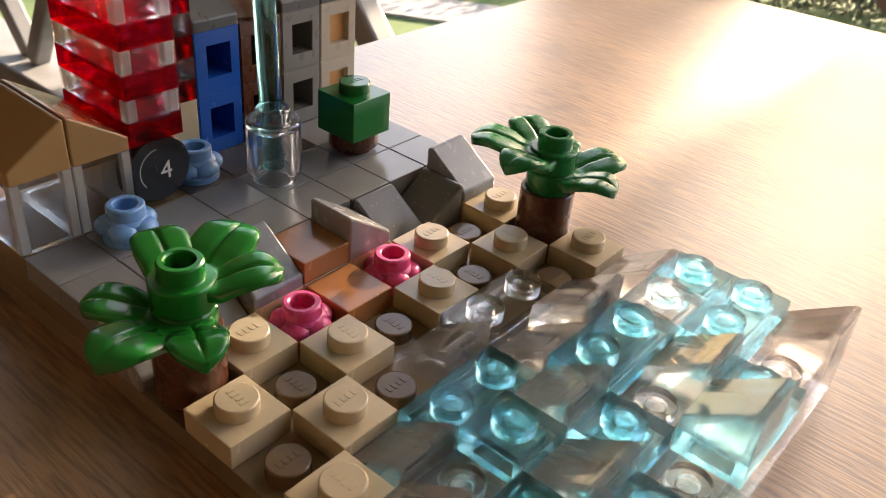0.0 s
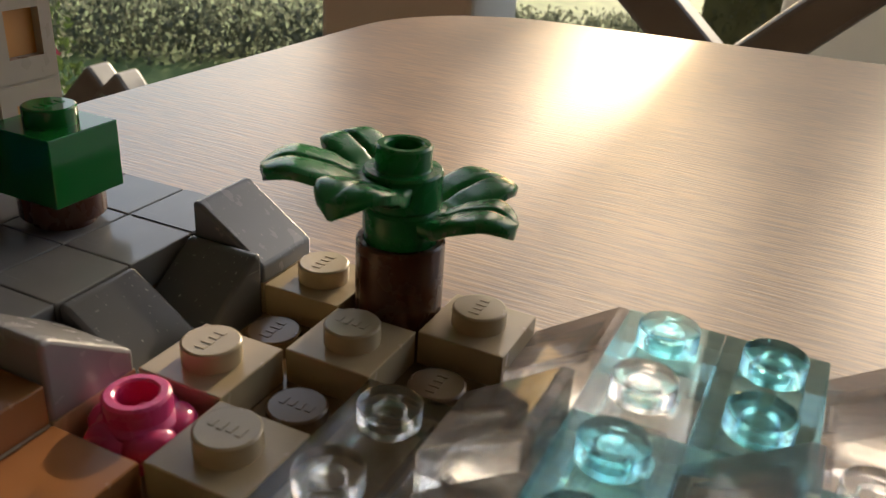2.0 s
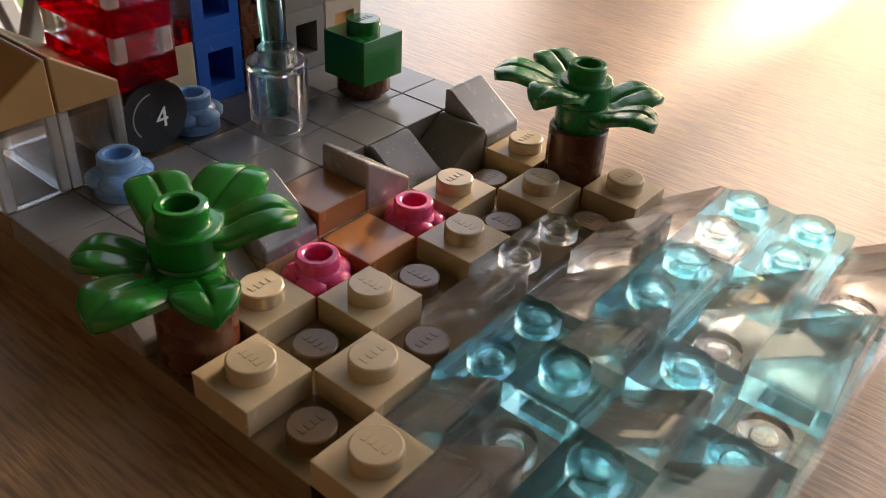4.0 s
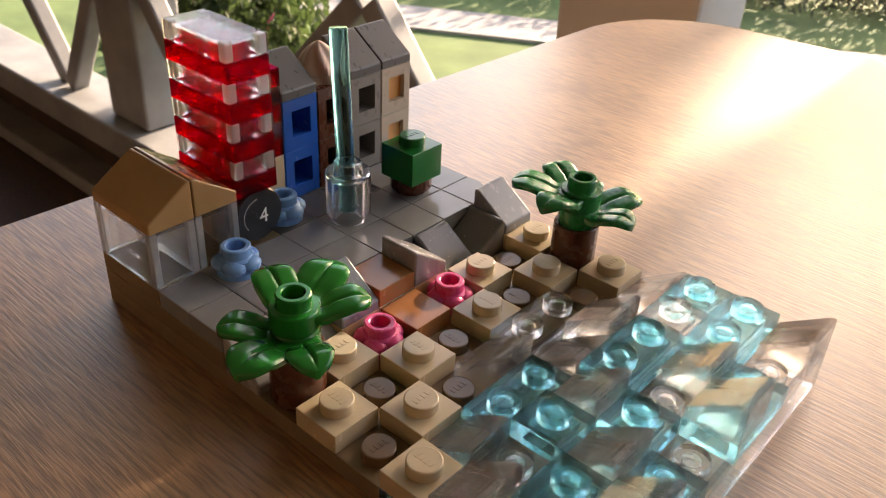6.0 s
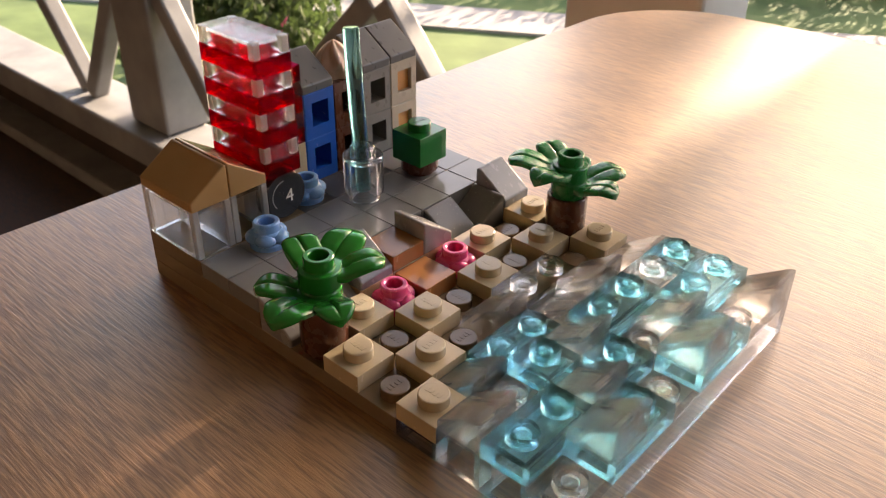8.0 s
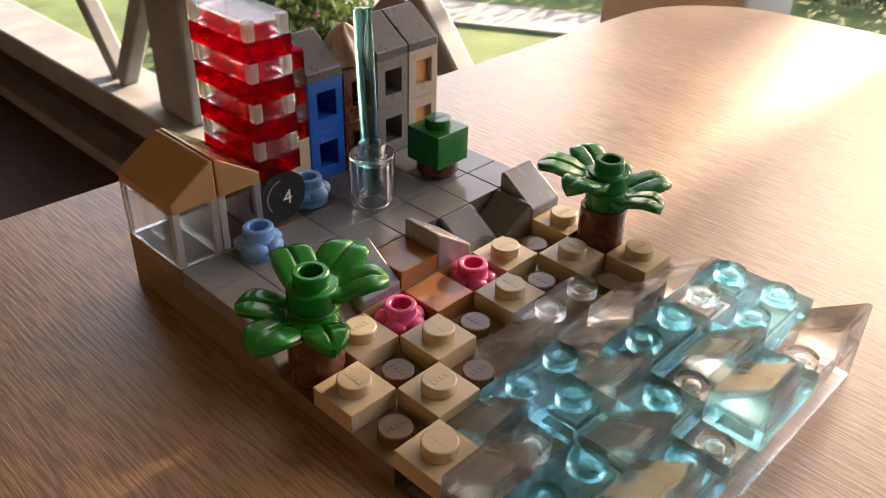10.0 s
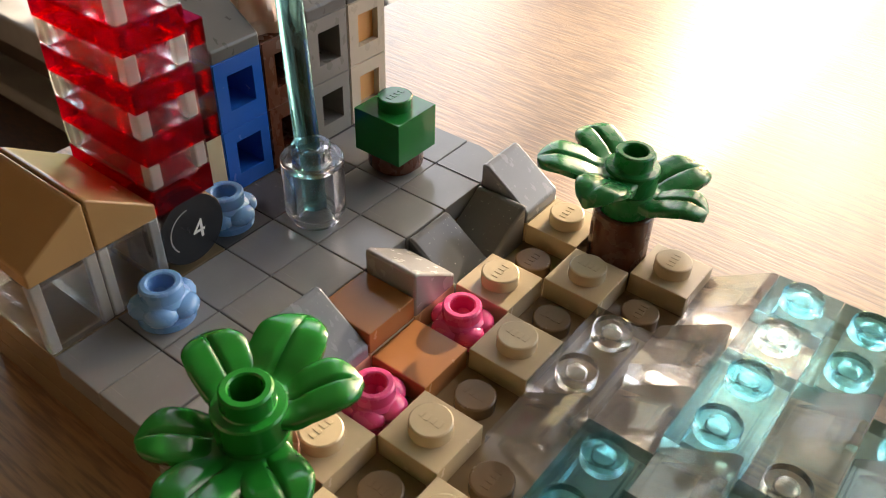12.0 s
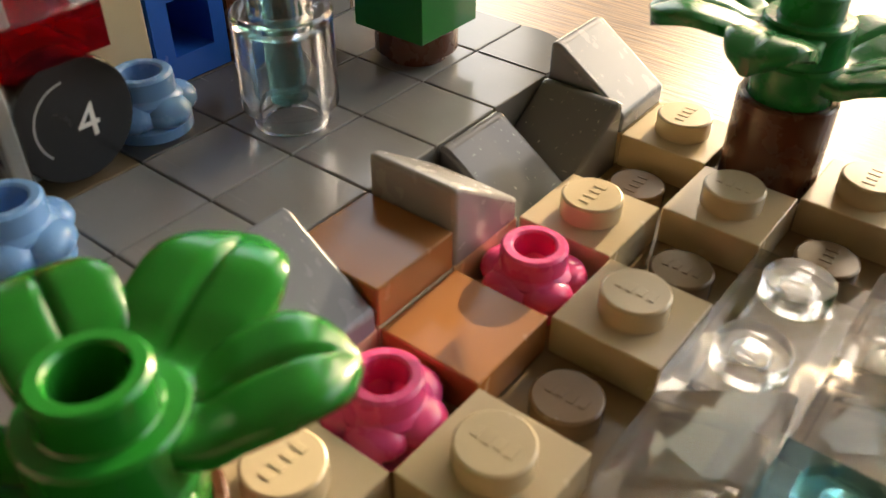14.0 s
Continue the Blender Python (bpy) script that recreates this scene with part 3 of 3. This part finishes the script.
# ---- plants ----
def leaf_lobe(bm, angle, length, width, z):
    """One lobe: a thick blade that leaves the disc low, humps up and curls down at its blunt tip, with a groove down its middle."""
    ca, sa = math.cos(angle), math.sin(angle)
    ns, nw = 18, 18
    top, low = [], []
    for a in range(ns + 1):
        s = a / ns
        swell = 0.7 + 0.3 * math.sin(math.pi * min(1.0, 0.06 + 0.7 * s))
        taper = 1.0 if s < 0.55 else math.sqrt(max(0.0, 1 - ((s - 0.55) / 0.455) ** 2.4)) * 0.95 + 0.05
        half = width * swell * taper
        rise = -0.35 * math.sin(math.pi * min(1.0, s * 2.6)) + 2.0 * (max(0.0, s - 0.2) / 0.55) ** 1.5 / (1 + max(0.0, s - 0.2) ** 2 * 2.0) - 9.0 * max(0.0, s - 0.68) ** 1.7
        thick = 1.5 - 0.35 * s
        r = 1.9 + s * (length - 1.9)
        rt, rl = [], []
        for b in range(nw + 1):
            w = -1 + 2 * b / nw
            deep = min(1.0, max(0.0, s - 0.1) * 6) * (1.0 if s < 0.82 else max(0.0, (0.97 - s) / 0.15))
            groove = 0.34 * math.exp(-((w / 0.07) ** 2)) * deep
            crown = 0.5 * math.sqrt(max(0.0, 1 - (2 * abs(w) - 0.95) ** 2 / 1.12)) * deep
            edge = 0.35 * (1 - abs(w) ** 8)
            x, y = r * ca - w * half * sa, r * sa + w * half * ca
            rt.append(bm.verts.new((x, y, z + rise + edge + crown * 0.05 - groove)))
            rl.append(bm.verts.new((x * 0.985, y * 0.985, z + rise - thick + 0.5 * abs(w) ** 3)))
        top.append(rt)
        low.append(rl)
    for a in range(ns):
        for b in range(nw):
            bm.faces.new((top[a][b], top[a + 1][b], top[a + 1][b + 1], top[a][b + 1]))
            bm.faces.new((low[a][b], low[a][b + 1], low[a + 1][b + 1], low[a + 1][b]))
        bm.faces.new((top[a][0], low[a][0], low[a + 1][0], top[a + 1][0]))
        bm.faces.new((top[a][nw], top[a + 1][nw], low[a + 1][nw], low[a][nw]))
    for b in range(nw):
        bm.faces.new((top[ns][b], low[ns][b], low[ns][b + 1], top[ns][b + 1]))
        bm.faces.new((top[0][b], top[0][b + 1], low[0][b + 1], low[0][b]))


def palm(i, j, heads, mat, label):
    """A trunk with two leaf pieces on it, one turned away from the other; heads: where their middle leaves point, the upper first."""
    t = thing("toy_palm", (i + 0.5) * U, (j + 0.5) * U, H, label, "toy plant", "toy palms")
    part("trunk", lathe(bmesh.new(), [(2.6, 0.02), (3.1, 0.02), (3.1, 1.2), (3.95, 1.3), (3.95, 9.4), (3.8, 9.6), (3.35, 9.6), (3.3, 8.9), (2.6, 8.8)], closed=True, segments=40), BROWN, t, "dark brown round trunk")
    part("stem", lathe(bmesh.new(), [(0, 8.85), (2.4, 8.85), (3.2, 8.9), (3.25, 10.2), (3.4, 10.6), (3.4, 12.5), (3.25, 12.78), (0, 12.78)], segments=36), mat, t)
    part("hub", lathe(bmesh.new(), [(0, 13.4), (1.55, 13.4), (1.55, 18.0), (1.7, 18.2), (2.25, 18.2), (2.45, 18.0), (2.45, 16.25), (2.55, 16.1), (3.3, 16.05), (3.45, 15.85), (3.45, 13.1), (3.3, 12.85), (0, 12.8)], segments=36), mat, t, "open stud in the middle of the leaves")
    for k, a in enumerate(heads):
        for off, ln, wd in ((0, 11.9, 3.6), (-54, 10.3, 3.1), (54, 10.3, 3.1)):
            bm = bmesh.new()
            leaf_lobe(bm, radians(a + off), ln, wd, 15.5 - 3.2 * k)
            part("leaf", bm, mat, t, smooth=60)
    return t


palm(-1, 0, (109, 282), LEAF, "toy palm with bright green leaves on a brown trunk")
palm(0, 7, (211, 60), LEAF_DARK, "toy palm with deep green leaves on a brown trunk")


def flower(i, j, z, mat, label, group, turn=0.0):
    t = thing("toy_flower", (i + 0.5) * U, (j + 0.5) * U, z, label, "toy flower", group, turn)
    part("cup", lathe(bmesh.new(), [(1.5, 1.6), (1.5, 4.75), (1.68, 4.9), (2.2, 4.9), (2.42, 4.7), (2.45, 3.3), (2.9, 2.9), (3.0, 1.2), (3.3, 0.9), (3.3, 0.05), (0, 0.02), (0, 1.6)]), mat, t, "open round stud")
    bm = bmesh.new()
    for k in range(5):
        a = math.tau * k / 5
        m = Matrix.Translation((2.4 * math.cos(a), 2.4 * math.sin(a), 2.0)) @ Matrix.Rotation(a, 4, "Z") @ Matrix.Diagonal((1.65, 2.0, 1.2, 1))
        bmesh.ops.create_uvsphere(bm, u_segments=14, v_segments=9, radius=1.0, matrix=m)
    part("petals", bm, mat, t, "ring of five rounded petals")
    return t


flower(-1, 2, H, PINK, "small pink toy flower with a hollow stud", "pink flowers", 10)
flower(-1, 4, H, PINK, "small pink toy flower with a hollow stud", "pink flowers", 40)
flower(-4, 1, 3 * H, SKY_BLUE, "small pale blue toy flower on grey tile", "blue flowers", 25)
flower(-5, 3, 3 * H, SKY_BLUE, "small pale blue toy flower beside the tower", "blue flowers", 5)

bush = thing("toy_tree", -3.5 * U, 6.5 * U, 3 * H, "square green toy tree with a stud on a brown foot", "toy tree")
part("trunk", lathe(bmesh.new(), [(0, 0.02), (2.9, 0.02), (2.9, 0.9), (3.9, 1.0), (3.9, 3.1), (3.8, 3.2), (0, 3.2)]), BROWN, bush, "round brown foot")
bush_brick = part("brick", box(bmesh.new(), -3.95, -3.95, 3.21, 3.95, 3.95, 9.6, 0.1), GREEN, bush)
stud = part("stud", stud_shape(bmesh.new(), 0, 0, 9.6, math.pi / 2), GREEN, bush_brick)

# ---- fountain: clear round brick with a teal rod ----
fountain = thing("toy_fountain", -3.5 * U, 4.5 * U, 3 * H, "clear round toy brick holding an upright teal rod", "toy fountain")
part("basin", lathe(bmesh.new(), [(2.5, 0.03), (3.1, 0.03), (3.1, 1.5), (3.95, 1.75), (3.95, 9.35), (3.75, 9.6), (2.45, 9.6), (2.45, 11.1), (2.3, 11.3), (1.65, 11.3), (1.65, 8.3), (2.5, 8.0)], segments=40, closed=True), BASIN, fountain, "clear round brick")
part("rod", lathe(bmesh.new(), [(0, 1.9), (1.35, 1.9), (1.58, 2.1), (1.58, 33.1), (1.4, 33.35), (0, 33.4)], segments=28), ROD_TEAL, fountain, "see-through teal rod").matrix_basis = pose(0, 0, 0, -4.0, -7.5, 0)

# ---- glass house with tan roof ----
house = thing("toy_house", -6 * U, 0, 3 * H, "little toy house with clear walls and tan roof", "toy house")
for y in (0, U):
    bm = shell(bmesh.new(), 2 * U, U, 9.6, 1.3, 1.2)
    bmesh.ops.translate(bm, vec=(0, y, 0), verts=bm.verts)
    part("wall", bm, CLEAR, house, "clear hollow wall brick")
# milky ribs added where the wall corners would glint
for x in (0.75, 15.25):
    for y in (0.75, 7.3, 8.7, 15.25):
        part("glint_rib", box(bmesh.new(), x - 0.62, y - 0.62, 0.05, x + 0.62, y + 0.62, 9.5, 0.2), CLEAR_EDGE, house, "milky corner rib, whitened for the wall's edge glint")
for y, flip in ((0, 1), (U, -1)):
    bm = wedge(bmesh.new(), U, 2 * U, 6.4, 1.7)
    if flip > 0:
        bm.transform(Matrix.Translation((2 * U, 0, 9.62)) @ Matrix.Rotation(math.pi / 2, 4, "Z"))
    else:
        bm.transform(Matrix.Translation((0, 2 * U, 9.62)) @ Matrix.Rotation(-math.pi / 2, 4, "Z"))
    part("roof", bm, ROOF_TAN, house, "dark tan roof slope")

# ---- striped tower on its brick, with the round sign ----
tower = thing("toy_tower", -6 * U, 2 * U, 3 * H, "tall toy tower striped in see-through red and clear", "toy tower")
part("brick", box(bmesh.new(), 0.06, 0.06, 0.02, 7.94, 7.94, 9.58, 0.12), TAN, tower, "tan brick under the tower")
part("brick", box(bmesh.new(), 8.06, 0.06, 0.02, 12.4, 7.94, 9.58, 0.12), LIGHT_GREY, tower, "light grey brick under the tower")
for k in range(8):
    bm = shell(bmesh.new(), 2 * U, U, H, 1.3, 0.9, 0.08)
    if k < 7:
        for x in (4, 12):
            lathe(bm, [(2.65, H - 0.03), (2.65, H + 2.15), (0, H + 2.15)], x, 4, 18)
    bmesh.ops.translate(bm, vec=(0, 0, 9.6 + k * H), verts=bm.verts)
    part("plate", bm, CLEAR_BENT if k % 2 else RED, tower, "clear plate" if k % 2 else "red see-through plate")

# the same whitened ribs for glints at the clear plates' corners
for k in (1, 3, 5, 7):
    for x in (0.95, 15.05):
        for y in (0.95, 7.05):
            part("glint_rib", box(bmesh.new(), x - 0.75, y - 0.75, 9.65 + k * H, x + 0.75, y + 0.75, 9.5 + (k + 1) * H, 0.25), CLEAR_EDGE, tower, "milky corner rib, whitened for a plate's edge glint")

annex = thing("toy_tower", -6 * U, 3 * U, 3 * H, "thin striped toy tower on a tan post", "toy tower")
part("post", box(bmesh.new(), 0.08, 0.08, 0.02, 7.92, 7.92, 9.58, 0.15), TAN, annex, "tan brick")
for k in range(5):
    bm = shell(bmesh.new(), U, U, H, 1.3, 0.9, 0.08)
    bmesh.ops.translate(bm, vec=(0, 0, 9.6 + k * H), verts=bm.verts)
    part("plate", bm, CLEAR_BENT if k % 2 else RED, annex, "clear plate" if k % 2 else "red see-through plate")

sign = thing("round_sign", -4 * U - 3.4, 2.5 * U, 14.9, "round black toy tile with a white printed numeral", "sign")
bm = lathe(bmesh.new(), [(0, 0.05), (4.3, 0.05), (4.7, 0.3), (4.7, 3.0), (4.55, 3.2), (0, 3.2)], segments=44)
bm.transform(Matrix.Rotation(math.pi / 2, 4, "Y"))
disc = part("disc", bm, BLACK, sign)
curve = bpy.data.curves.new("numeral", "FONT")
curve.body, curve.size, curve.align_x, curve.align_y, curve.extrude = "4", 3.7 * MM, "CENTER", "CENTER", 0.02 * MM
text_ob = bpy.data.objects.new("numeral", curve)
scene.collection.objects.link(text_ob)
bpy.context.view_layer.update()
text_mesh = bpy.data.meshes.new_from_object(text_ob.evaluated_get(bpy.context.evaluated_depsgraph_get()))
bpy.data.objects.remove(text_ob)
text_mesh.materials.clear()
text_mesh.materials.append(WHITE)
numeral = new("numeral", text_mesh)
numeral.parent = disc
numeral.matrix_basis = Matrix.Translation((3.24 * MM, 0.9 * MM, -0.5 * MM)) @ Matrix(((0, 0, 1, 0), (1, 0, 0, 0), (0, 1, 0, 0), (0, 0, 0, 1)))
bm = bmesh.new()
prev = None
for k in range(19):
    a = radians(95 + k * 7)
    row = [bm.verts.new((3.215, r * math.cos(a), r * math.sin(a))) for r in (2.95, 3.12)]
    if prev:
        bm.faces.new((prev[0], row[0], row[1], prev[1]))
    prev = row
part("ring", bm, LIGHT_GREY, disc, "thin grey printed arc")


# ---- row of houses ----
def window_brick(z):
    """A brick whose +x face has a deep square opening."""
    bm = bmesh.new()
    g, x1 = 0.06, U - 0.06
    y0, y1, w0, w1 = 0.06, U - 0.06, 2.1, 6.3
    z0, z1, v0, v1 = z + 0.02, z + 9.6, z + 2.5, z + 7.4
    def ring(x, a, b, c, d):
        return [bm.verts.new(p) for p in ((x, a, c), (x, b, c), (x, b, d), (x, a, d))]
    back, front, hole, deep = ring(g, y0, y1, z0, z1), ring(x1, y0, y1, z0, z1), ring(x1, w0, w1, v0, v1), ring(1.5, w0, w1, v0, v1)
    bm.faces.new(back)
    bm.faces.new(deep)
    for k in range(4):
        q = (k + 1) % 4
        bm.faces.new((back[k], back[q], front[q], front[k]))
        bm.faces.new((front[k], front[q], hole[q], hole[k]))
        bm.faces.new((hole[k], hole[q], deep[q], deep[k]))
    outer = [e for e in bm.edges if e.verts[0] in front and e.verts[1] in front]
    bmesh.ops.bevel(bm, geom=outer, offset=0.15, segments=2, affect="EDGES")
    return bm


for j, mat, label, infill in ((4, BLUE, "narrow blue toy house with two dark windows", None), (5, BROWN, "narrow brown toy house topped by a swirl", None),
                              (6, HOUSE_GREY, "narrow warm grey toy house with grey roof", None), (7, CREAM, "narrow cream toy house with orange windows", ORANGE)):
    t = thing("toy_house", -6 * U, j * U, 3 * H, label, "toy house", "row of toy houses")
    for z in (0, 9.6):
        wall = part("wall", window_brick(z), mat, t)
        if infill:
            part("window", box(bmesh.new(), 4.0, 2.12, z + 2.52, 6.9, 6.28, z + 7.38), infill, wall, "pale orange window filling")
    if j != 5:
        bm = wedge(bmesh.new(), U, U, 6.4, 1.6)
        bm.transform(Matrix.Translation((U, U, 19.22)) @ Matrix.Rotation(math.pi, 4, "Z"))
        part("roof", bm, ROOF_GREY, t, "grey sloping roof")
    else:
        bm = bmesh.new()
        rows, seg = [], 40
        for a in range(19):
            s = a / 18
            r = 3.75 * (math.sin(math.pi * min(1, 0.3 + s * 0.25)) if s < 0.25 else math.cos((s - 0.25) / 0.75 * math.pi / 2) ** 0.75) + 0.02
            rows.append([bm.verts.new((4 + r * (1 + 0.13 * math.cos(6 * (math.tau * k / seg) + 5 * s)) * math.cos(math.tau * k / seg), 4 + r * (1 + 0.13 * math.cos(6 * (math.tau * k / seg) + 5 * s)) * math.sin(math.tau * k / seg), 19.25 + s * 7.4)) for k in range(seg)])
        for p, q in zip(rows, rows[1:]):
            for k in range(seg):
                m = (k + 1) % seg
                bm.faces.new((p[k], p[m], q[m], q[k]))
        bm.faces.new(rows[0][::-1])
        bm.faces.new(rows[-1])
        part("swirl", bm, SWIRL, t, "pale pink-beige swirled top")
